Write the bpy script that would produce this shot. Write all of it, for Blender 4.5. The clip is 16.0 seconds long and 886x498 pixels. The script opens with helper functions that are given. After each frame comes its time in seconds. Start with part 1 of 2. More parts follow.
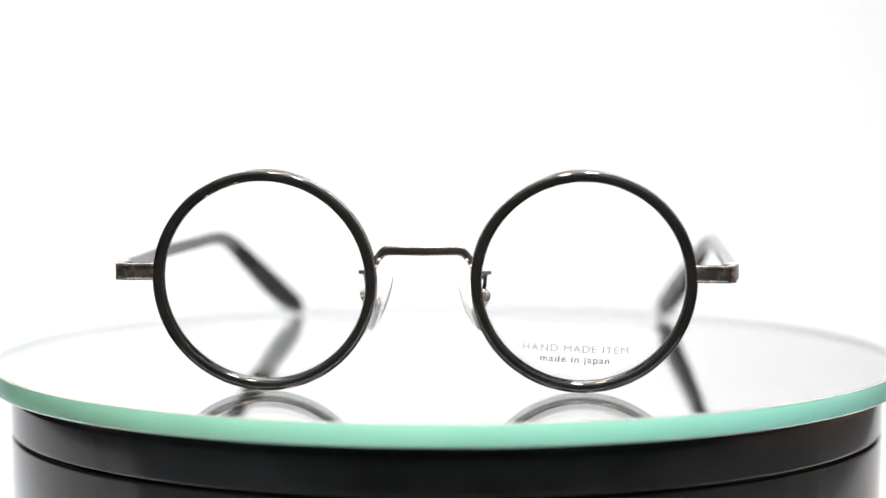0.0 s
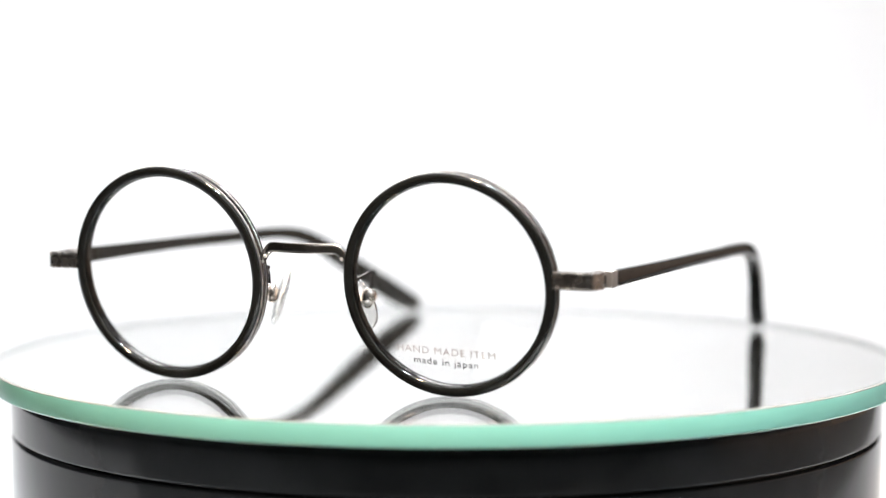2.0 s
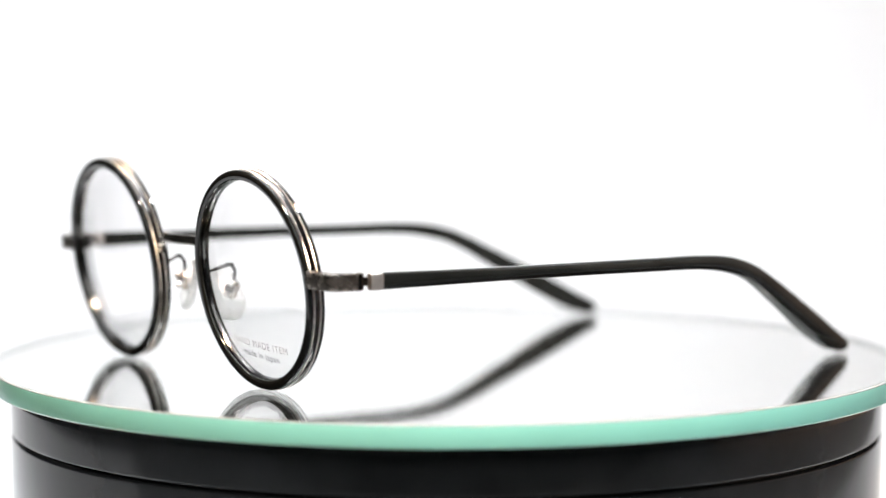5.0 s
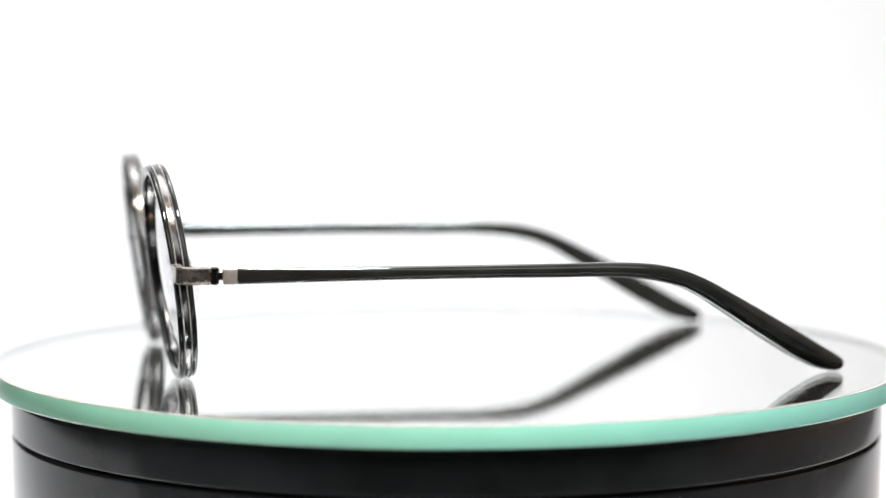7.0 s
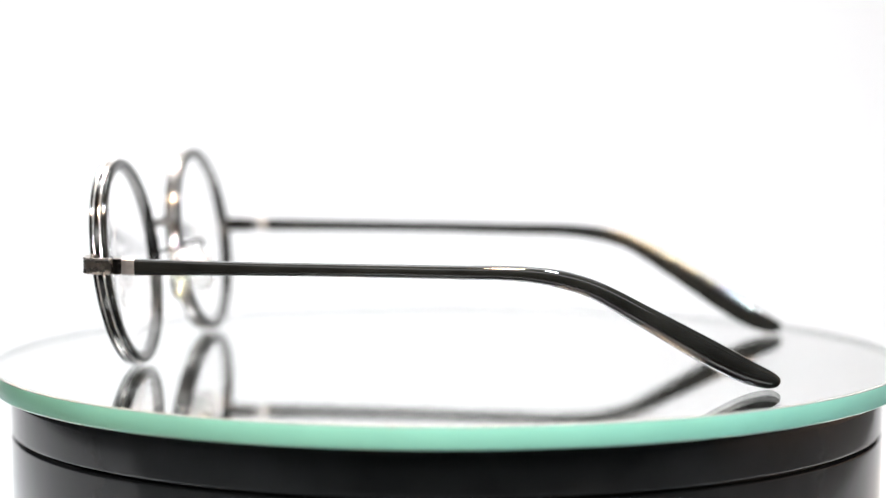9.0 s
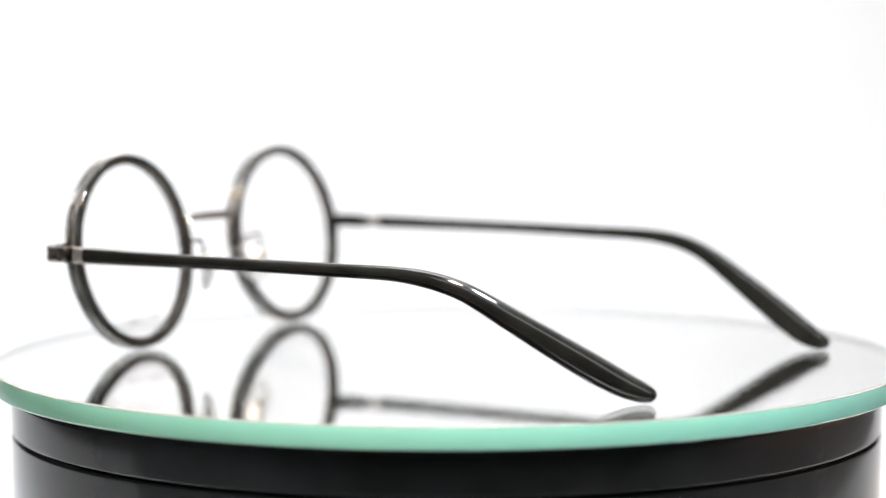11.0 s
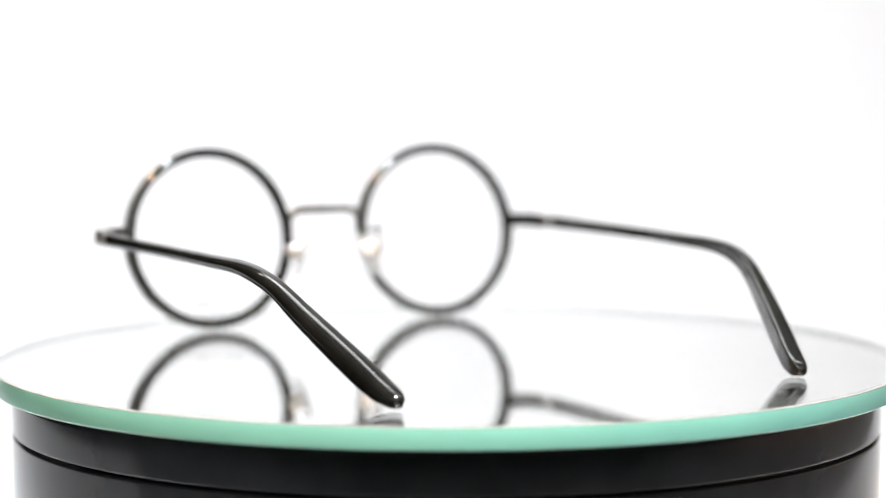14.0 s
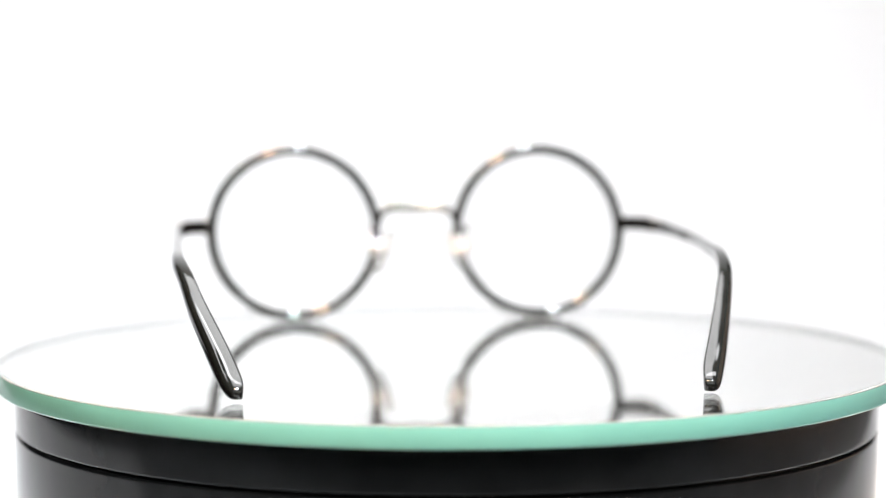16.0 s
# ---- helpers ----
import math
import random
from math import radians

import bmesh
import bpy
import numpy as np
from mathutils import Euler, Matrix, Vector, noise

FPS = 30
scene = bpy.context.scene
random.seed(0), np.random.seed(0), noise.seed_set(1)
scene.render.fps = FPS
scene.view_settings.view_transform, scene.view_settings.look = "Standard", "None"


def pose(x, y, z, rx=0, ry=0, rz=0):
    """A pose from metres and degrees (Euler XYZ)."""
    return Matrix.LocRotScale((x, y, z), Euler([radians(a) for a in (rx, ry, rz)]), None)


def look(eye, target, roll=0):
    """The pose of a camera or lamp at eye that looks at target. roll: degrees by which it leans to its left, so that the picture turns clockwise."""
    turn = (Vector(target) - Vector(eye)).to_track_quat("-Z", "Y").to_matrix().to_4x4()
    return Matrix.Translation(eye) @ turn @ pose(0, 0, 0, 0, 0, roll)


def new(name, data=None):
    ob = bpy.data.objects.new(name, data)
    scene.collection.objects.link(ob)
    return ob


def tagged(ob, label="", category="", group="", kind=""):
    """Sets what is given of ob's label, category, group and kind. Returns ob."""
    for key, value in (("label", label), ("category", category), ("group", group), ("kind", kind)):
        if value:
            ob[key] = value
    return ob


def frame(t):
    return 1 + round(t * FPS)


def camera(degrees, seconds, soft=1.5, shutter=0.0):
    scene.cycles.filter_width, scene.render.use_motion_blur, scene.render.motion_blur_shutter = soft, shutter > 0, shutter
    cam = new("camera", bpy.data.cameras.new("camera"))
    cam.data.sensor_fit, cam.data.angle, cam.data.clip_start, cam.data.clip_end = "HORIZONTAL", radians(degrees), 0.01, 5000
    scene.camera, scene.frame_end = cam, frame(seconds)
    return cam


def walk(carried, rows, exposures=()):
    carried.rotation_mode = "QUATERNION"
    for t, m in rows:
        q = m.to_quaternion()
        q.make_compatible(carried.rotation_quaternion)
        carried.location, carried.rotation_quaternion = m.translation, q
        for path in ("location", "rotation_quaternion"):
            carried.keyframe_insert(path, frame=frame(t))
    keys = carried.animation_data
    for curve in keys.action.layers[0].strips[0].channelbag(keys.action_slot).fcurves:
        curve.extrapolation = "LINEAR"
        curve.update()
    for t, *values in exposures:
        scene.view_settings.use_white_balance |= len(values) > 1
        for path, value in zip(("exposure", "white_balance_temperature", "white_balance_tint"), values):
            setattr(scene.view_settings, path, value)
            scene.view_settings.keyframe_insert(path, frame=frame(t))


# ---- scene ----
MM = 0.001

# ---- camera: a tripod before the turntable, drawn back a little near the end ----
cam = camera(22.3, 16.0, soft=1.35)
cam.data.dof.use_dof = True
cam.data.dof.focus_distance = 0.499
cam.data.dof.aperture_fstop = 7.5


def stand(back):
    return pose(-0.00195 * back, -0.56475 - back, 0.07223 + 0.08 * back, 85.2805, 0, 0.1116)


walk(cam, [(0.0, stand(0.0)), (13.5, stand(0.0)), (14.0, stand(0.0008)), (15.5, stand(0.001)), (16.0, stand(0.0045))],
     exposures=[(0.0, 0.0), (16.0, 0.0)])

# ---- world and lamps: a dim shop with a lit white photo set ----
world = bpy.data.worlds.new("world")
scene.world = world
world.use_nodes = True
world.node_tree.nodes["Background"].inputs[0].default_value = (0.05, 0.05, 0.055, 1)
world.node_tree.nodes["Background"].inputs[1].default_value = 0.3


def area_lamp(name, eye, target, sx, sy, watts, colour, shape="RECTANGLE", spread=180):
    data = bpy.data.lights.new(name, "AREA")
    data.shape, data.size, data.size_y, data.energy, data.color = shape, sx, sy, watts, colour
    data.spread = radians(spread)
    ob = new(name, data)
    ob.matrix_world = look(eye, target)
    return ob


# unseen pair, added to lift the paper backdrop to white
area_lamp("backdrop_fill", (-0.38, 0.12, 0.52), (-0.36, 0.62, 0.06), 0.62, 0.12, 2.0, (0.97, 0.98, 1.0))
area_lamp("backdrop_fill", (0.03, 0.13, 0.52), (0.03, 0.62, 0.06), 0.62, 0.12, 2.5, (0.97, 0.98, 1.0))
area_lamp("ceiling_diffuser", (-0.05, 0.13, 0.50), (-0.05, 0.13, 0.0), 0.30, 0.36, 2.15, (0.985, 0.99, 1.0))
area_lamp("front_strip_lamp", (0.0, -0.74, 0.52), (0.0, -0.1, 0.0), 1.2, 0.28, 2.7, (0.985, 1.0, 0.995))
area_lamp("cool_spot", (0.075, -0.21, 0.50), (0.0, 0.0, 0.01), 0.064, 0.064, 1.25, (0.86, 0.93, 1.0), "DISK", 48)
area_lamp("warm_spot", (-0.052, -0.225, 0.41), (0.0, 0.0, 0.01), 0.052, 0.052, 0.70, (1.0, 0.68, 0.44), "DISK", 48)


# ---- materials ----
def material(name, base, rough, metal=0.0, grain=0.0, grain_scale=400.0, bump=0.0, bump_scale=900.0, coat=0.0, rough_vary=0.0, **extra):
    m = bpy.data.materials.new(name)
    m.use_nodes = True
    t = m.node_tree
    p = t.nodes["Principled BSDF"]
    p.inputs["Base Color"].default_value = (*base, 1)
    p.inputs["Roughness"].default_value = rough
    p.inputs["Metallic"].default_value = metal
    p.inputs["Coat Weight"].default_value = coat
    p.inputs["Coat Roughness"].default_value = 0.05
    for key, value in extra.items():
        p.inputs[key.replace("_", " ")].default_value = value
    co = t.nodes.new("ShaderNodeTexCoord")
    if grain or rough_vary:
        big = t.nodes.new("ShaderNodeTexNoise")
        big.inputs["Scale"].default_value = grain_scale
        big.inputs["Detail"].default_value = 6
        t.links.new(co.outputs["Object"], big.inputs["Vector"])
        if grain:
            ramp = t.nodes.new("ShaderNodeValToRGB")
            ramp.color_ramp.elements[0].position, ramp.color_ramp.elements[1].position = 0.3, 0.7
            ramp.color_ramp.elements[0].color = (*[c * (1 - grain) for c in base], 1)
            ramp.color_ramp.elements[1].color = (*[min(1, c * (1 + grain)) for c in base], 1)
            t.links.new(big.outputs["Fac"], ramp.inputs["Fac"])
            t.links.new(ramp.outputs["Color"], p.inputs["Base Color"])
        if rough_vary:
            span = t.nodes.new("ShaderNodeMapRange")
            span.inputs["To Min"].default_value = max(0.0, rough - rough_vary)
            span.inputs["To Max"].default_value = rough + rough_vary
            t.links.new(big.outputs["Fac"], span.inputs["Value"])
            t.links.new(span.outputs["Result"], p.inputs["Roughness"])
    if bump:
        fine = t.nodes.new("ShaderNodeTexNoise")
        fine.inputs["Scale"].default_value = bump_scale
        fine.inputs["Detail"].default_value = 3
        t.links.new(co.outputs["Object"], fine.inputs["Vector"])
        b = t.nodes.new("ShaderNodeBump")
        b.inputs["Strength"].default_value = bump
        b.inputs["Distance"].default_value = 0.0002
        t.links.new(fine.outputs["Fac"], b.inputs["Height"])
        t.links.new(b.outputs["Normal"], p.inputs["Normal"])
    return m


ACETATE = material("black_acetate", (0.0062, 0.0068, 0.0064), 0.045, grain=0.35, grain_scale=120, rough_vary=0.008)
GUNMETAL = material("antique_silver", (0.47, 0.435, 0.40), 0.27, 1.0, grain=0.22, grain_scale=500, rough_vary=0.06)
DARKMETAL = material("dark_gunmetal", (0.075, 0.07, 0.068), 0.24, 1.0, grain=0.3, grain_scale=800, rough_vary=0.08)
BLACKMETAL = material("polished_rim_metal", (0.115, 0.112, 0.11), 0.15, 1.0, grain=0.3, grain_scale=700, rough_vary=0.05)
BRIDGEMETAL = material("antique_bridge_silver", (0.34, 0.32, 0.30), 0.22, 1.0, grain=0.08, grain_scale=500, rough_vary=0.04)
BEAD = material("aged_silver_bead", (0.50, 0.485, 0.47), 0.28, 1.0, grain=0.3, grain_scale=900)
BRIGHT = material("brushed_silver", (0.52, 0.50, 0.48), 0.42, 1.0, grain=0.1, grain_scale=900, bump=0.04, bump_scale=2500)
LENS = material("clear_lens", (1, 1, 1), 0.0, Transmission_Weight=1.0, IOR=1.5)


def silicone():
    """Milky clear silicone: part see-through, part scattering, with a wet gloss."""
    m = bpy.data.materials.new("clear_silicone")
    m.use_nodes = True
    t = m.node_tree
    out = t.nodes["Material Output"]
    t.nodes.remove(t.nodes["Principled BSDF"])
    clear, milk, both = t.nodes.new("ShaderNodeBsdfTransparent"), t.nodes.new("ShaderNodeBsdfTranslucent"), t.nodes.new("ShaderNodeMixShader")
    gloss, top, edge = t.nodes.new("ShaderNodeBsdfGlossy"), t.nodes.new("ShaderNodeMixShader"), t.nodes.new("ShaderNodeFresnel")
    clear.inputs[0].default_value = (0.95, 0.95, 0.94, 1)
    milk.inputs[0].default_value = (0.85, 0.84, 0.83, 1)
    both.inputs[0].default_value = 0.13
    gloss.inputs["Roughness"].default_value = 0.06
    edge.inputs[0].default_value = 1.42
    grain, bump = t.nodes.new("ShaderNodeTexNoise"), t.nodes.new("ShaderNodeBump")
    grain.inputs["Scale"].default_value = 500
    bump.inputs["Strength"].default_value, bump.inputs["Distance"].default_value = 0.6, 0.0004
    t.links.new(grain.outputs[0], bump.inputs["Height"])
    t.links.new(bump.outputs[0], gloss.inputs["Normal"])
    t.links.new(clear.outputs[0], both.inputs[1])
    t.links.new(milk.outputs[0], both.inputs[2])
    t.links.new(edge.outputs[0], top.inputs[0])
    t.links.new(both.outputs[0], top.inputs[1])
    t.links.new(gloss.outputs[0], top.inputs[2])
    t.links.new(top.outputs[0], out.inputs[0])
    return m


PAD = silicone()
CORE = material("pale_insert", (0.70, 0.66, 0.64), 0.4, grain=0.1, grain_scale=900)
INK_PALE = material("pale_silver_ink", (0.40, 0.37, 0.36), 0.5, grain=0.3, grain_scale=900)
INK_GREY = material("grey_ink", (0.05, 0.05, 0.053), 0.5, grain=0.3, grain_scale=900)
SILVER = material("mirror_silvering", (0.99, 0.995, 0.99), 0.0, 1.0)
GLASS = material("plate_glass", (0.99, 1.0, 0.988), 0.0, Transmission_Weight=0.997, IOR=1.52)
DEEP = material("deep_green_glass", (0.01, 0.035, 0.025), 0.3)
EDGE = material("green_glass_edge", (0.162, 0.395, 0.32), 0.30, grain=0.04, grain_scale=60, coat=0.3, bump=0.05, bump_scale=500)
BEVEL = material("ground_glass_bevel", (0.17, 0.18, 0.17), 0.4, 0.0, grain=0.15, grain_scale=500)
PLASTIC = material("black_gloss_plastic", (0.026, 0.0272, 0.028), 0.10, grain=0.3, grain_scale=40, rough_vary=0.06, bump=0.15, bump_scale=32)
PAPER = material("white_backdrop_paper", (0.84, 0.84, 0.845), 0.9, grain=0.02, grain_scale=9, bump=0.05, bump_scale=400)
TABLE = material("grey_laminate", (0.24, 0.25, 0.252), 0.45, grain=0.06, grain_scale=20)
DARKWALL = material("dark_grey_wall", (0.042, 0.049, 0.048), 0.85, grain=0.2, grain_scale=4)
# colour set by the brown reflection wanted on temple and drum
BOARD = material("brown_board", (0.52, 0.37, 0.28), 0.6, grain=0.12, grain_scale=10)


# ---- mesh helpers ----
def part(name, bm, mat, parent=None, label="", smooth=True, mats=()):
    me = bpy.data.meshes.new(name)
    bmesh.ops.recalc_face_normals(bm, faces=bm.faces)
    bm.to_mesh(me)
    bm.free()
    for m in (mat, *mats):
        me.materials.append(m)
    if smooth:
        me.polygons.foreach_set("use_smooth", [True] * len(me.polygons))
        me.set_sharp_from_angle(angle=radians(38))
    ob = new(name, me)
    if parent is not None:
        ob.parent = parent
    if label:
        tagged(ob, label)
    return ob


def lathe(bm, profile, n=96, m=None, wave=None):
    """Turns a closed profile of (radius, y) in mm about the y axis."""
    rings = []
    for i in range(n):
        a = 2 * math.pi * i / n
        ring = []
        for r, y in profile:
            rr = r + (wave(i, r, y) if wave else 0)
            v = Vector((rr * math.cos(a), y, rr * math.sin(a))) * MM
            ring.append(bm.verts.new(m @ v if m else v))
        rings.append(ring)
    k = len(profile)
    for i in range(n):
        a, b = rings[i], rings[(i + 1) % n]
        for j in range(k):
            bm.faces.new((a[j], a[(j + 1) % k], b[(j + 1) % k], b[j]))


def rounded(r0, r1, y0, y1, c, steps=4):
    """A rounded rectangle profile from r0..r1 and y0..y1."""
    out = []
    for cx, cy, a0 in ((r1 - c, y1 - c, 0), (r0 + c, y1 - c, 90), (r0 + c, y0 + c, 180), (r1 - c, y0 + c, 270)):
        for s in range(steps + 1):
            a = radians(a0 + 90 * s / steps)
            out.append((cx + c * math.cos(a), cy + c * math.sin(a)))
    return out


def oval(r0, r1, y0, y1, n=26, power=2.05):
    """A full, rounded section between r0..r1 and y0..y1."""
    out = []
    for k in range(n):
        a = 2 * math.pi * k / n
        c, d = math.cos(a), math.sin(a)
        out.append(((r0 + r1) / 2 + math.copysign(abs(c) ** (2 / power), c) * (r1 - r0) / 2,
                    (y0 + y1) / 2 + math.copysign(abs(d) ** (2 / power), d) * (y1 - y0) / 2))
    return out


def sweep(bm, points, sizes, up=(0, 0, 1), power=4.0, n=20, flat=0):
    """A superellipse section (width across, height along up, in mm) carried along points in mm; flat: the side, -1 or 1, that is squared off."""
    up = Vector(up)
    rings = []
    pts = [Vector(p) for p in points]
    for i, p in enumerate(pts):
        d = (pts[min(i + 1, len(pts) - 1)] - pts[max(i - 1, 0)]).normalized()
        side = d.cross(up).normalized()
        top = side.cross(d).normalized()
        w, h = sizes[i]
        p_i = power if isinstance(power, float) or isinstance(power, int) else power[i]
        ring = []
        for k in range(n):
            a = 2 * math.pi * (k + 0.5) / n
            c, s = math.cos(a), math.sin(a)
            q = max(p_i, 7.0) if flat * c > 0 else p_i
            x = math.copysign(abs(c) ** (2 / q), c) * w / 2
            y = math.copysign(abs(s) ** (2 / q), s) * h / 2
            ring.append(bm.verts.new((p + side * x + top * y) * MM))
        rings.append(ring)
    for a, b in zip(rings, rings[1:]):
        for k in range(n):
            bm.faces.new((a[k], a[(k + 1) % n], b[(k + 1) % n], b[k]))
    bm.faces.new(rings[0][::-1])
    bm.faces.new(rings[-1])


def spline(keys, n, ease=1.0):
    """Smooth in-between rows of a table, by its first column."""
    keys = np.array(keys, float)
    s = np.concatenate([[0], np.cumsum(np.linalg.norm(np.diff(keys[:, :3], axis=0), axis=1))])
    out = []
    for v in s[-1] * (1 - (1 - np.linspace(0, 1, n)) ** ease):
        i = int(min(max(np.searchsorted(s, v) - 1, 0), len(s) - 2))
        u = (v - s[i]) / (s[i + 1] - s[i])
        h = s[i + 1] - s[i]

        def slope(j):
            if j == 0 or j == len(s) - 1:
                a, b = (0, 1) if j == 0 else (j - 1, j)
                return (keys[b] - keys[a]) / (s[b] - s[a])
            return (keys[j + 1] - keys[j - 1]) / (s[j + 1] - s[j - 1])
        m0, m1 = slope(i) * h, slope(i + 1) * h
        out.append((2 * u**3 - 3 * u**2 + 1) * keys[i] + (u**3 - 2 * u**2 + u) * m0 + (-2 * u**3 + 3 * u**2) * keys[i + 1] + (u**3 - u**2) * m1)
    return out


def box(bm, lo, hi, bevel=0.0):
    r = bmesh.ops.create_cube(bm, size=1)
    for v in r["verts"]:
        v.co = Vector([(lo[k] + hi[k]) / 2 + v.co[k] * (hi[k] - lo[k]) for k in range(3)])
    if bevel:
        es = list({e for v in r["verts"] for e in v.link_edges})
        bmesh.ops.bevel(bm, geom=es, offset=bevel, segments=2, profile=0.5, affect="EDGES")


def ball(bm, at, radii, n=12):
    r = bmesh.ops.create_uvsphere(bm, u_segments=n, v_segments=n // 2 + 2, radius=1)
    for v in r["verts"]:
        v.co = Vector([(at[k] + v.co[k] * radii[k]) * MM for k in range(3)])


# ---- the set: table, backdrop, dim room ----
bm = bmesh.new()
box(bm, (-2.0, -2.2, -0.95), (2.0, 1.6, -0.90))
tagged(part("floor", bm, DARKWALL, smooth=False), "dark floor of the dim room", "floor", kind="structure")
for name, lo, hi in (("wall_north", (-2.0, 1.55, -0.90), (2.0, 1.65, 1.6)), ("wall_south", (-2.0, -2.3, -0.90), (2.0, -2.2, 1.6)),
                     ("wall_west", (-2.1, -2.2, -0.90), (-2.0, 1.55, 1.6)), ("wall_east", (2.0, -2.2, -0.90), (2.1, 1.55, 1.6))):
    bm = bmesh.new()
    box(bm, lo, hi)
    tagged(part(name, bm, DARKWALL, smooth=False), "dark wall of the dim room", "wall", kind="structure")
bm = bmesh.new()
box(bm, (-2.0, -2.2, 1.6), (2.0, 1.55, 1.65))
tagged(part("ceiling", bm, DARKWALL, smooth=False), "dark ceiling of the dim room", "ceiling", kind="structure")

bm = bmesh.new()
box(bm, (-0.60, -0.42, -0.90), (0.75, 0.80, -0.082), 0.004)
tagged(part("counter", bm, TABLE), "grey laminate counter under the turntable", "counter", kind="structure")


def backdrop():
    bm = bmesh.new()
    prof = [(-0.13, -0.080), (0.40, -0.080)]
    for k in range(1, 13):
        a = radians(90 * k / 12)
        prof.append((0.40 + 0.22 * math.sin(a), -0.080 + 0.22 * (1 - math.cos(a))))
    prof.append((0.62, 0.85))
    n = len(prof)
    under = []
    for i, (y, z) in enumerate(prof):
        (y0, z0), (y1, z1) = prof[max(i - 1, 0)], prof[min(i + 1, n - 1)]
        d = math.hypot(y1 - y0, z1 - z0)
        under.append((y + 0.0015 * (z1 - z0) / d, z - 0.0015 * (y1 - y0) / d))
    loop = prof + under[::-1]
    left = [bm.verts.new((-0.54, y, z)) for y, z in loop]
    right = [bm.verts.new((0.35, y, z)) for y, z in loop]
    k = len(loop)
    for i in range(k):
        bm.faces.new((left[i], left[(i + 1) % k], right[(i + 1) % k], right[i]))
    for side in (left, right):
        for i in range(n - 1):
            bm.faces.new((side[i], side[i + 1], side[k - 2 - i], side[k - 1 - i]))
    tagged(part("backdrop", bm, PAPER), "seamless white paper backdrop curving up from the table", "backdrop", kind="structure")


backdrop()

# unseen panel, added so the right-hand sides reflect something brown
bm = bmesh.new()
box(bm, (0.60, -0.28, -0.082), (0.61, 0.70, 0.45))
tagged(part("reflection_board", bm, BOARD, smooth=False), "unseen brown panel added at the right for warm reflections", "wall", kind="structure")

# ---- turntable ----
DRUM = Vector((-0.0003, -0.004, 0.0))


def turntable():
    root = new("turntable")
    root.location = (DRUM.x, DRUM.y, -0.082)
    lift = Matrix.Translation((0, 0, 0.082)) @ Matrix.Rotation(radians(-90), 4, "X")
    def turn(profile, name, label):
        bm = bmesh.new()
        lathe(bm, profile, 128, lift)
        part(name, bm, PLASTIC, root, label)
    # in the lathe, y runs down the drum after the quarter turn
    turn([(20, 16.25), (107.4, 16.25), (107.52, 16.2), (107.57, 16.08), (107.58, 15.9), (107.58, 15.2), (107.58, 8.2), (107.56, 7.9), (107.48, 7.6), (106.95, 5.95), (106.8, 5.75), (106.5, 5.62), (20, 5.62)], "rotating_ring", "glossy black rotating upper ring")
    turn([(20, 16.3), (105.6, 16.3), (105.6, 17.25), (20, 17.25)], "groove_seam", "dark recessed seam between ring and base")
    turn([(20, 17.3), (107.45, 17.3), (107.6, 17.36), (107.65, 17.5), (107.66, 17.7), (107.66, 18.4), (108.1, 58.0), (108.15, 60.0), (108.4, 78.0), (107.4, 80.0), (20, 80.0)], "base", "glossy black base drum")
    for k in range(3):
        bm = bmesh.new()
        a = radians(90 + 120 * k)
        lathe(bm, rounded(0.1, 6, 79.5, 82, 0.4, 2), 20, Matrix.Translation((0.085 * math.cos(a), 0.085 * math.sin(a), 0)) @ lift)
        part("rubber_foot", bm, DARKWALL, root, "black rubber foot")
    tagged(root, "glossy black motorised turntable drum standing on white paper", "turntable")
    return root


turntable()


def mirror_plate():
    root = new("mirror_plate")
    bm = bmesh.new()
    R = 112.5
    prof = [(0.02, 0.0), (R - 0.7, 0.0), (R - 0.7, 4.9), (0.02, 4.9)]
    lathe(bm, prof, 180, Matrix.Rotation(radians(-90), 4, "X"))
    ob = part("glass_disc", bm, GLASS, root, "thick silvered mirror glass", mats=(DEEP, SILVER))
    k = len(prof)
    slot = [0, 1, 2, 0]
    ob.data.polygons.foreach_set("material_index", [slot[i % k] for i in range(len(ob.data.polygons))])
    ob.data.polygons.foreach_set("use_smooth", [slot[i % k] == 1 for i in range(len(ob.data.polygons))])
    bm = bmesh.new()
    prof = [(R - 0.66, 0.02), (R - 0.3, 0.04), (R - 0.08, 0.14), (R, 0.32), (R, 4.7), (R - 0.3, 5.0), (R - 0.66, 5.0)]
    lathe(bm, prof, 180, Matrix.Rotation(radians(-90), 4, "X"))
    ob = part("edge_band", bm, EDGE, root, "pale green polished glass edge", mats=(BEVEL, DEEP))
    k = len(prof)
    slot = [1, 1, 1, 0, 0, 2, 2]
    ob.data.polygons.foreach_set("material_index", [slot[i % k] for i in range(len(ob.data.polygons))])
    bm = bmesh.new()
    lathe(bm, [(0.02, 4.93), (R - 0.7, 4.93), (R - 0.7, 4.99), (0.02, 4.99)], 180, Matrix.Rotation(radians(-90), 4, "X"))
    part("backing_paint", bm, DARKWALL, root, "dark grey paint on the mirror's back")
    tagged(root, "round green-edged mirror glass plate lying on the turntable", "mirror")
    return root


plate = mirror_plate()

# ---- eyeglasses ----
MID = -1.2
RIM_Y, RIM_Z, RIM_X, RIM_R = -73.3, 24.55, 35.1, 24.75
TILT, WRAP = 7.38, 1.44


def rim_frame(side):
    return (Matrix.Translation(Vector((MID + side * RIM_X, RIM_Y, RIM_Z)) * MM) @ Matrix.Rotation(radians(TILT), 4, "X")
            @ Matrix.Rotation(radians(WRAP * side), 4, "Z"))


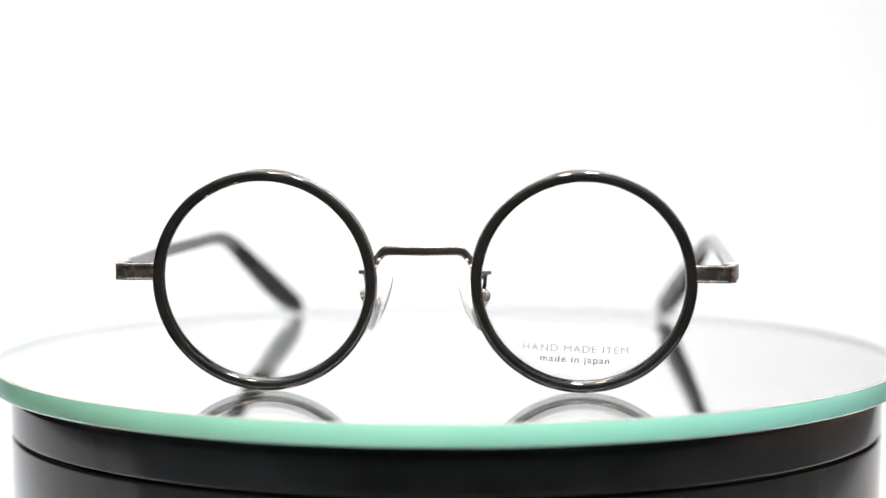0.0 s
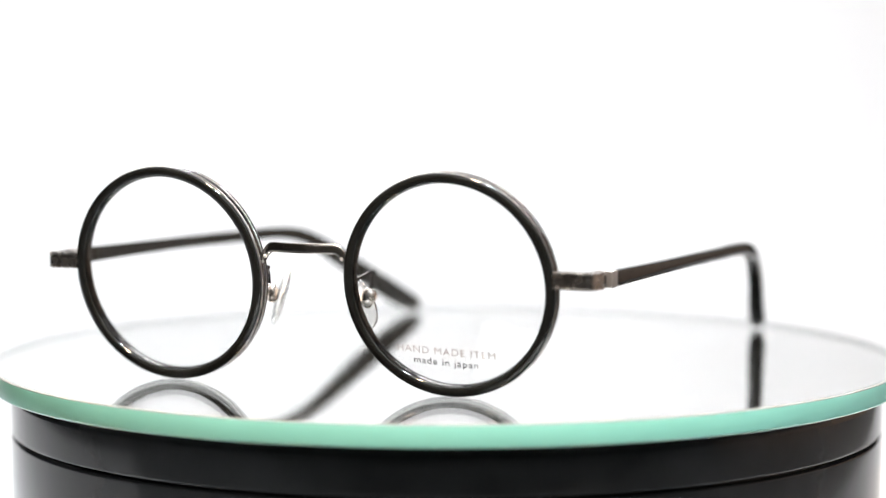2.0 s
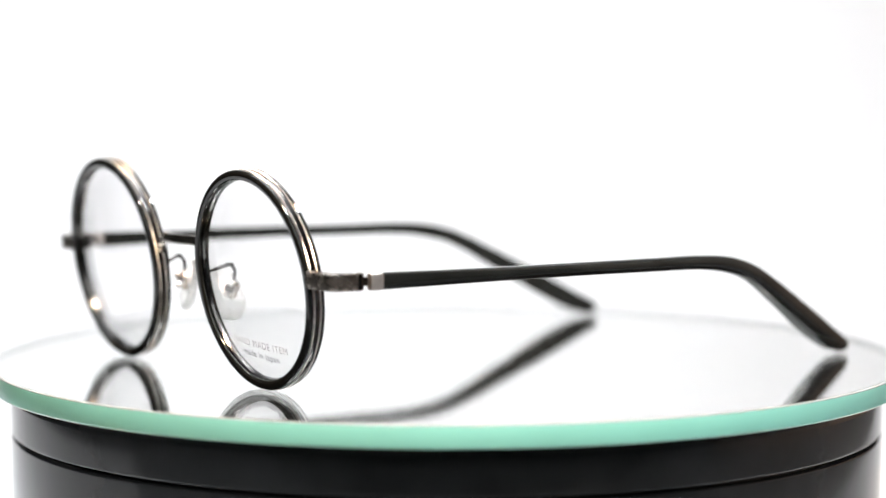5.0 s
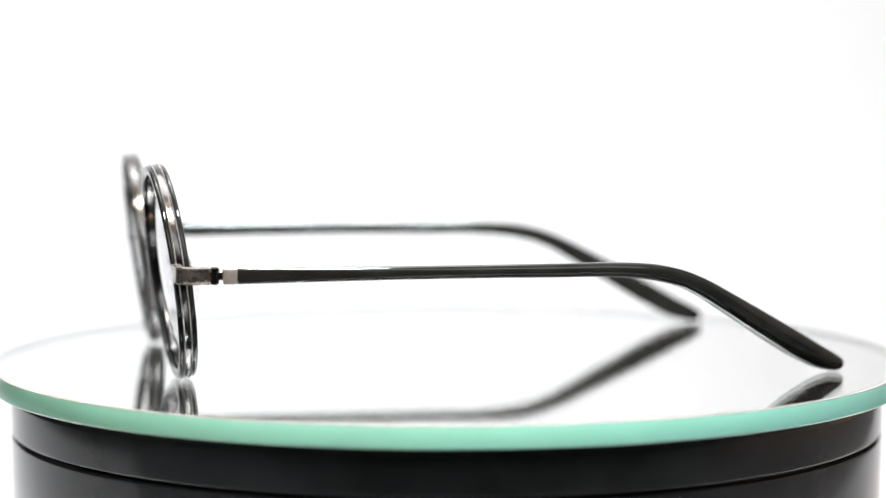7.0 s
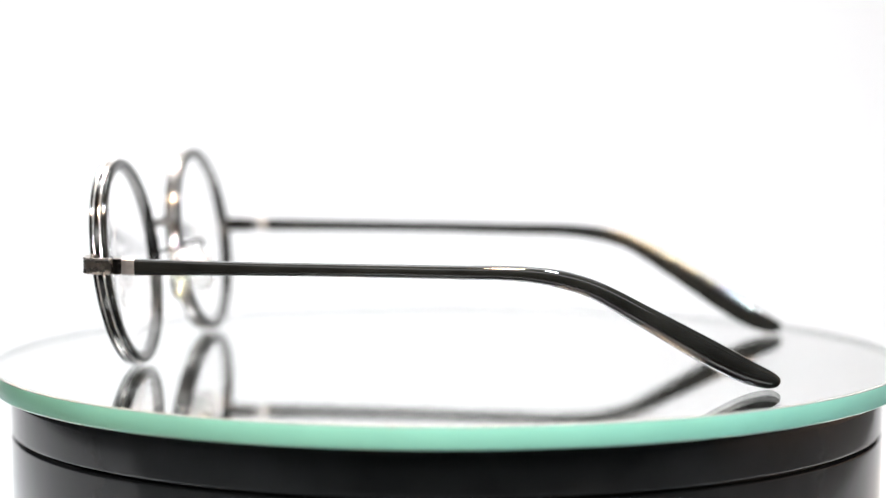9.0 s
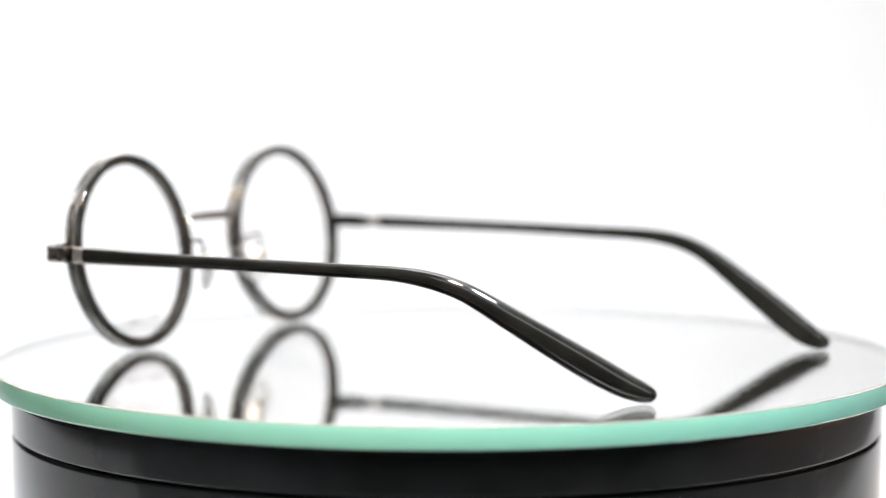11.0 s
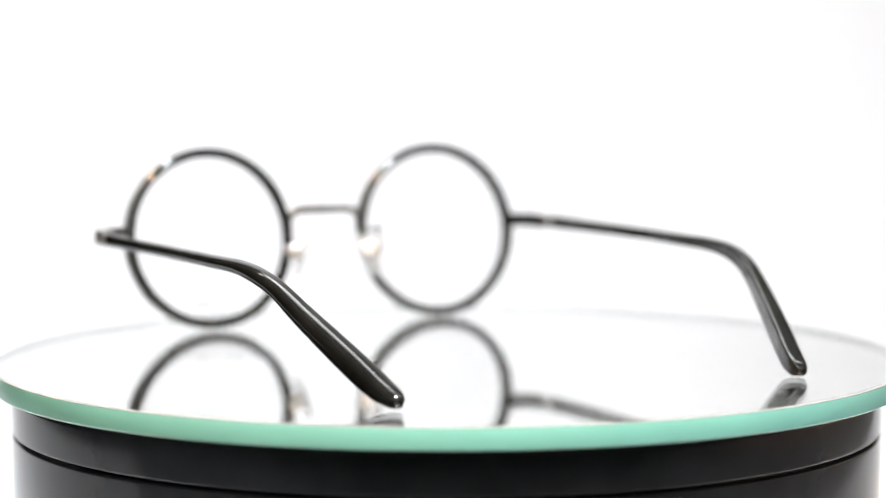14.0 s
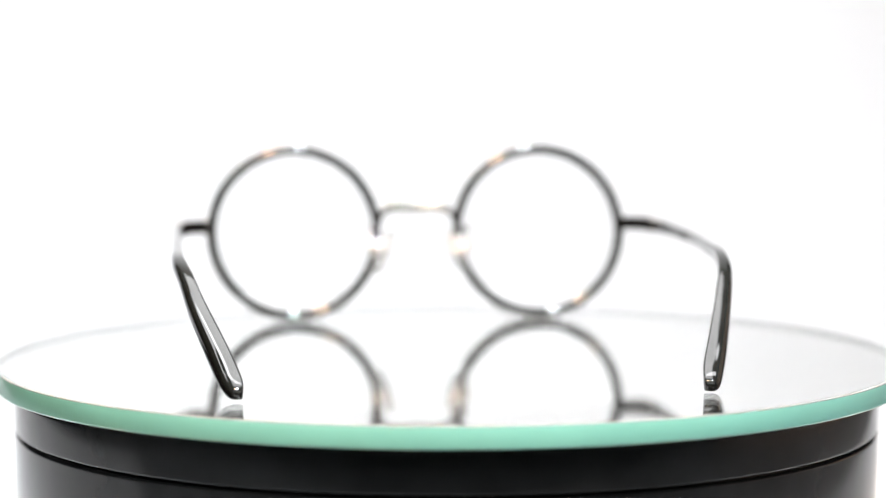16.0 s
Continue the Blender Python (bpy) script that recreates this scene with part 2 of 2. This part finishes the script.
def lens_mesh(thick=1.6, edge=22.85, curve=135.0):
    bm = bmesh.new()
    n, k = 96, 10
    sheets = []
    for off in (0.0, thick):
        rows = []
        for i in range(k + 1):
            r = edge * i / k
            y = curve - math.sqrt(curve**2 - r * r) + off - thick / 2 - 0.8
            if i == 0:
                rows.append([bm.verts.new(Vector((0, y, 0)) * MM)])
            else:
                rows.append([bm.verts.new(Vector((r * math.cos(2 * math.pi * j / n), y, r * math.sin(2 * math.pi * j / n))) * MM) for j in range(n)])
        for j in range(n):
            bm.faces.new((rows[0][0], rows[1][j], rows[1][(j + 1) % n]))
        for a, b in zip(rows[1:], rows[2:]):
            for j in range(n):
                bm.faces.new((a[j], b[j], b[(j + 1) % n], a[(j + 1) % n]))
        sheets.append(rows[-1])
    for j in range(n):
        bm.faces.new((sheets[0][j], sheets[1][j], sheets[1][(j + 1) % n], sheets[0][(j + 1) % n]))
    return bm


def lettering(name, body, size, width, weight, mat, at, lean, m, parent, label):
    """Flat printed words, width mm wide, centred at (x, y, z) mm in the rim's frame."""
    cu = bpy.data.curves.new(name, "FONT")
    cu.body, cu.size, cu.align_x, cu.align_y, cu.space_character = body, 1.0, "CENTER", "CENTER", 1.15
    cu.resolution_u = 3
    cu.offset = weight
    tmp = new(name + "_outline", cu)
    me = bpy.data.meshes.new_from_object(tmp)
    bpy.data.objects.remove(tmp)
    xs = [v.co.x for v in me.vertices]
    sx = width / (max(xs) - min(xs))
    turn = Matrix.Rotation(radians(90), 4, "X")
    bm = bmesh.new()
    bm.from_mesh(me)
    bpy.data.meshes.remove(me)
    mid = (max(xs) + min(xs)) / 2
    for v in bm.verts:
        u, w = (v.co.x - mid) * sx, v.co.y * size
        c, d = math.cos(radians(lean)), math.sin(radians(lean))
        x, z = u * c - w * d, u * d + w * c
        rr = math.hypot(at[0] + x, at[2] + z)
        y = 135.0 - math.sqrt(135.0**2 - rr * rr) - 1.6 - 0.08
        v.co = m @ (Vector((at[0] + x, y, at[2] + z)) * MM)
    return part(name, bm, mat, parent, label, smooth=False)


def eyeglasses():
    root = new("eyeglasses")
    for side in (-1, 1):
        m = rim_frame(side)
        # metal rim with a milled outer band, black acetate ring before and behind it
        bm = bmesh.new()
        lathe(bm, [(22.5, -0.9), (22.3, -0.4), (22.3, 0.3), (22.5, 0.7), (24.6, 0.78), (24.76, 0.6), (24.8, 0.0), (24.8, -0.4), (24.76, -0.9), (24.6, -1.04)], 140, m)
        rim = part("metal_rim", bm, BLACKMETAL, root, "dark gunmetal rim")
        for y in (-0.93, 0.66):
            bm = bmesh.new()
            lathe(bm, [(24.5, y - 0.19), (24.84, y - 0.13), (24.9, y), (24.84, y + 0.13), (24.5, y + 0.19)], 1120, m,
                  lambda i, r, yy: 0.075 * math.cos(i * math.pi / 2) if r > 24.6 else 0.0)
            part("milled_bead", bm, BEAD, rim, "fine silver beaded line")
        for name, y0, y1 in (("front_ring", -2.15, -0.98), ("rear_ring", 0.72, 2.1)):
            bm = bmesh.new()
            lathe(bm, oval(22.5, RIM_R, y0, y1, 32, 2.2), 160, m)
            part(name, bm, ACETATE, rim, "glossy black acetate ring")
        bm = lens_mesh()
        bm.transform(m)
        lens = part("lens", bm, LENS, root, "clear round demo lens")
        lens.visible_shadow = False
        if side == 1:
            lettering("printed_inscription", "HAND MADE ITEM", 2.35, 23.2, 0.0, INK_PALE, (-1.7, 0, -15.0), -2.6, m, lens, "pale silver words HAND MADE ITEM")
            lettering("printed_inscription", "made in japan", 2.25, 15.2, 0.003, INK_GREY, (-1.85, 0, -17.45), -3.0, m, lens, "grey words made in japan")

        # end piece: ribbed front block that turns the corner to the hinge
        e = MID + side * 59.6
        bm = bmesh.new()
        keys = [(e, -74.2, 26.5, 1.9, 3.7), (MID + side * 63.0, -74.1, 26.45, 1.9, 3.7), (MID + side * 66.2, -73.75, 26.4, 2.0, 3.7),
                (MID + side * 67.3, -72.9, 26.35, 2.1, 3.7), (MID + side * 67.5, -71.0, 26.3, 2.0, 3.7), (MID + side * 67.5, -67.6, 26.25, 1.9, 3.7)]
        rows = spline(keys, 24)
        sweep(bm, [r[:3] for r in rows], [(r[3], r[4]) for r in rows], power=9, n=28)
        end = part("end_piece", bm, GUNMETAL, root, "ribbed antique silver end piece")
        for dz, wide in ((-1.6, 0.5), (1.6, 0.5)):
            bm = bmesh.new()
            run = [(e + side * 0.2, -75.12, 26.5 + dz, 0), (MID + side * 63.1, -75.02, 26.45 + dz, 0), (MID + side * 66.4, -74.72, 26.4 + dz, 0),
                   (MID + side * 68.1, -73.4, 26.35 + dz, 0), (MID + side * 68.48, -71.0, 26.3 + dz, 0), (MID + side * 68.45, -67.7, 26.25 + dz, 0)]
            rows = spline(run, 22)
            sweep(bm, [r[:3] for r in rows], [(0.3, wide)] * len(rows), power=2.6, n=10)
            part("rib", bm, GUNMETAL, end)
        bm = bmesh.new()
        rows = spline([(e + side * 0.4, -73.2, 26.48, 0), (MID + side * 63.0, -73.1, 26.45, 0), (MID + side * 65.1, -72.75, 26.4, 0), (MID + side * 66.15, -71.8, 26.35, 0),
                       (MID + side * 66.5, -70.3, 26.3, 0), (MID + side * 66.55, -67.7, 26.25, 0)], 18)
        sweep(bm, [r[:3] for r in rows], [(0.4, 3.85)] * len(rows), power=7, n=16)
        part("backing_plate", bm, DARKMETAL, end, "dark inner face of the end piece")
        bm = bmesh.new()
        sweep(bm, [(MID + side * 58.9, -73.6, 26.5), (e + side * 0.6, -73.6, 26.5)], [(1.6, 3.3)] * 2, power=6)
        part("solder_block", bm, DARKMETAL, end)
        # hinge
        bm = bmesh.new()
        for z0, z1 in ((24.55, 25.7), (25.78, 26.75), (26.83, 27.95)):
            bmesh.ops.create_cone(bm, cap_ends=True, segments=18, radius1=1.05 * MM, radius2=1.05 * MM, depth=(z1 - z0) * MM,
                                  matrix=Matrix.Translation(Vector((MID + side * 67.0, -66.6, (z0 + z1) / 2)) * MM))
        sweep(bm, [(MID + side * 67.2, -67.4, 26.25), (MID + side * 67.4, -64.2, 26.25)], [(1.2, 1.9)] * 2, power=6)
        hinge = part("hinge", bm, DARKMETAL, root, "dark barrel hinge")
        bm = bmesh.new()
        bmesh.ops.create_cone(bm, cap_ends=True, segments=16, radius1=0.7 * MM, radius2=0.7 * MM, depth=4.0 * MM,
                              matrix=Matrix.Translation(Vector((MID + side * 67.0, -66.6, 26.25)) * MM))
        part("hinge_screw", bm, BRIGHT, hinge, "small silver screw")
        # temple: silver collar, black arm that bends down to a paddle tip
        if side == 1:
            xs = [(67.2, -62.2), (67.6, -40), (68.0, -14), (68.4, 11), (68.6, 25), (68.3, 34), (67.0, 42.2), (64.8, 52.4), (60.6, 67.5), (58.5, 75.6), (57.5, 79.6), (57.1, 81.6), (56.9, 82.5), (56.85, 82.8)]
        else:
            xs = [(-69.7, -62.2), (-69.6, -40), (-68.4, -14), (-65.6, 11), (-63.95, 25), (-62.5, 35), (-61.0, 43.4), (-57.9, 53.8), (-52.7, 68.8), (-49.8, 76.6), (-48.5, 80.6), (-47.9, 82.6), (-47.6, 83.5), (-47.5, 83.8)]
        zs = [26.25, 26.2, 26.2, 26.1, 26.0, 25.0, 22.5, 16.9, 8.15, 3.85, 2.25, 1.6, 1.15, 0.95]
        ws = [2.1, 2.3, 2.4, 2.6, 2.8, 3.0, 3.3, 3.8, 4.4, 4.5, 4.0, 3.2, 2.1, 0.6]
        hs = [3.7, 3.2, 3.0, 3.1, 3.3, 3.8, 4.1, 4.9, 5.9, 5.4, 4.4, 3.3, 2.0, 0.5]
        ps = [4.6, 3.2, 2.4, 2.3, 2.3, 2.4, 2.5, 2.6, 2.6, 2.5, 2.4, 2.2, 2.1, 2.0]
        keys = [(x, y, z, w, h, q) for (x, y), z, w, h, q in zip(xs, zs, ws, hs, ps)]
        rows = spline(keys, 110, 1.8)
        bm = bmesh.new()
        sweep(bm, [r[:3] for r in rows], [(r[3], r[4]) for r in rows], power=[r[5] for r in rows], n=44, flat=-side)
        temple = part("temple", bm, ACETATE, root, "glossy black temple arm with paddle tip")
        bm = bmesh.new()
        sweep(bm, [(xs[0][0], -64.9, 26.25), (xs[0][0], -64.6, 26.25), (xs[0][0], -62.3, 26.25), (xs[0][0], -61.9, 26.25)], [(1.8, 3.4), (2.2, 3.8), (2.2, 3.85), (2.1, 3.7)], power=7, n=24)
        part("collar", bm, BRIGHT, temple, "antique silver collar")

        # nose pad on its arm
        bm = bmesh.new()
        rows = spline([(MID + side * 12.0, -72.0, 24.6, 0), (MID + side * 12.9, -70.2, 25.4, 0), (MID + side * 13.6, -67.8, 26.0, 0), (MID + side * 13.4, -66.6, 24.8, 0),
                       (MID + side * 13.2, -66.6, 22.8, 0), (MID + side * 12.9, -66.7, 21.0, 0)], 26)
        sweep(bm, [r[:3] for r in rows], [(0.85, 0.85)] * len(rows), up=(0.3, 0.2, 1), power=2.2, n=10)
        arm = part("pad_arm", bm, DARKMETAL, root, "thin curved metal nose pad arm")
        bm = bmesh.new()
        sweep(bm, [(MID + side * 12.4, -68.0, 26.1), (MID + side * 14.8, -67.8, 26.1)], [(0.9, 0.9)] * 2, power=2.2, n=10)
        part("arm_tab", bm, DARKMETAL, arm)
        bm = bmesh.new()
        ball(bm, (MID + side * 13.3, -67.0, 20.8), (1.3, 1.6, 1.7), 16)
        ball(bm, (MID + side * 12.3, -66.8, 20.1), (1.5, 1.5, 2.3), 16)
        part("pad_box", bm, GUNMETAL, arm, "silver pad screw box")
        bm = bmesh.new()
        for dx, dy, dz in ((1.0, -1.2, 0.9), (0.2, -1.3, -1.3)):
            ball(bm, (MID + side * (12.9 + dx), -67.0 + dy, 20.5 + dz), (0.75, 0.7, 0.75), 12)
        part("pad_screw", bm, BRIGHT, arm, "tiny bright screw heads")
        bm = bmesh.new()
        bmesh.ops.create_uvsphere(bm, u_segments=24, v_segments=16, radius=1)
        top, low = Vector((MID + side * 7.5, -67.3, 25.6)), Vector((MID + side * 12.7, -66.0, 12.9))
        axis = (top - low).normalized()
        face = Vector((-side * 0.80, 0.52, -0.30))
        face = (face - axis * face.dot(axis)).normalized()
        across = axis.cross(face)
        for v in bm.verts:
            a, b, c2 = v.co.z, v.co.x, v.co.y
            wide = 3.5 - 0.7 * a
            v.co = ((top + low) / 2 + axis * a * (top - low).length / 2 + across * b * wide + face * (c2 * 1.15 - 0.6 * b * b)) * MM
        pad = part("nose_pad", bm, PAD, arm, "clear teardrop silicone nose pad")
        pad.visible_shadow = False
        bm = bmesh.new()
        bmesh.ops.create_uvsphere(bm, u_segments=14, v_segments=10, radius=1)
        for v in bm.verts:
            v.co = ((top * 0.62 + low * 0.38) + axis * v.co.z * 2.3 + across * v.co.x * 1.4 + face * v.co.y * 0.4) * MM
        part("pad_core", bm, CORE, arm, "pale pinkish insert inside the pad")

    # saddle bridge: a flat bar with stepped arms down to the rims
    bm = bmesh.new()
    half = [(11.4, -73.5, 26.6, 1.3, 1.5), (10.8, -74.0, 28.3, 1.3, 1.6), (9.6, -74.3, 30.1, 1.3, 1.8), (8.5, -74.5, 31.15, 1.35, 2.2), (7.4, -74.7, 31.4, 1.4, 2.3), (3.5, -75.4, 31.4, 1.4, 2.3), (0, -75.7, 31.4, 1.4, 2.3)]
    keys = [(MID - x, y, z, w, h) for x, y, z, w, h in half] + [(MID + x, y, z, w, h) for x, y, z, w, h in half[-2::-1]]
    rows = spline(keys, 60)
    sweep(bm, [r[:3] for r in rows], [(r[3], r[4]) for r in rows], up=(0, 0.11, 1), power=4.2, n=28)
    bridge = part("bridge", bm, BRIDGEMETAL, root, "flat antique silver saddle bridge")
    for side in (-1, 1):
        bm = bmesh.new()
        sweep(bm, [(MID + side * 11.25, -73.2, 28.6), (MID + side * 10.75, -73.0, 25.5), (MID + side * 10.9, -72.6, 21.6)], [(1.0, 1.9), (0.9, 2.0), (0.8, 1.5)], up=(0, 1, 0), power=5, n=16)
        part("bridge_foot", bm, DARKMETAL, bridge, "dark metal plate along the rim")
        bm = bmesh.new()
        ball(bm, (MID + side * 9.6, -74.9, 29.3), (0.42, 0.4, 0.42), 10)
        ball(bm, (MID + side * 10.35, -74.6, 28.0), (0.38, 0.4, 0.38), 10)
        part("solder_drop", bm, BRIGHT, bridge)
    tagged(root, "round black and silver eyeglasses standing on the mirror plate", "eyeglasses")
    return root


glasses = eyeglasses()


# ---- motion: the plate and the glasses turn together ----
TURN = [(0, 3.15), (0.5, 8.35), (1, 13.70), (1.5, 19.12), (2, 24.39), (2.5, 29.71), (3, 34.98), (3.5, 40.11), (4, 45.45), (6.5, 72.11), (7, 77.37), (7.5, 82.54), (8, 87.74), (8.5, 92.87), (9, 98.03), (11.5, 124.69), (12, 129.95), (12.5, 135.30), (13, 140.51), (13.5, 145.76), (14, 151.12), (14.5, 156.37), (15, 161.69), (15.5, 166.96), (16, 172.25)]


def motions():
    walk(glasses, [(t, pose(0, 0, 0, 0, 0, -a)) for t, a in TURN])
    rows = []
    for t, a in TURN:
        k = t / 16.0
        lean = Matrix.Rotation(0.0008 + 0.0012 * k, 4, Vector((0, -1, 0))) @ Matrix.Rotation(-0.0015 + 0.0025 * k, 4, Vector((1, 0, 0)))
        rows.append((t, Matrix.Translation((-0.0002 + 0.0009 * k, -0.0042 - 0.0030 * k, -0.00030)) @ lean @ pose(0, 0, 0, 0, 0, -a)))
    walk(plate, rows)


motions()
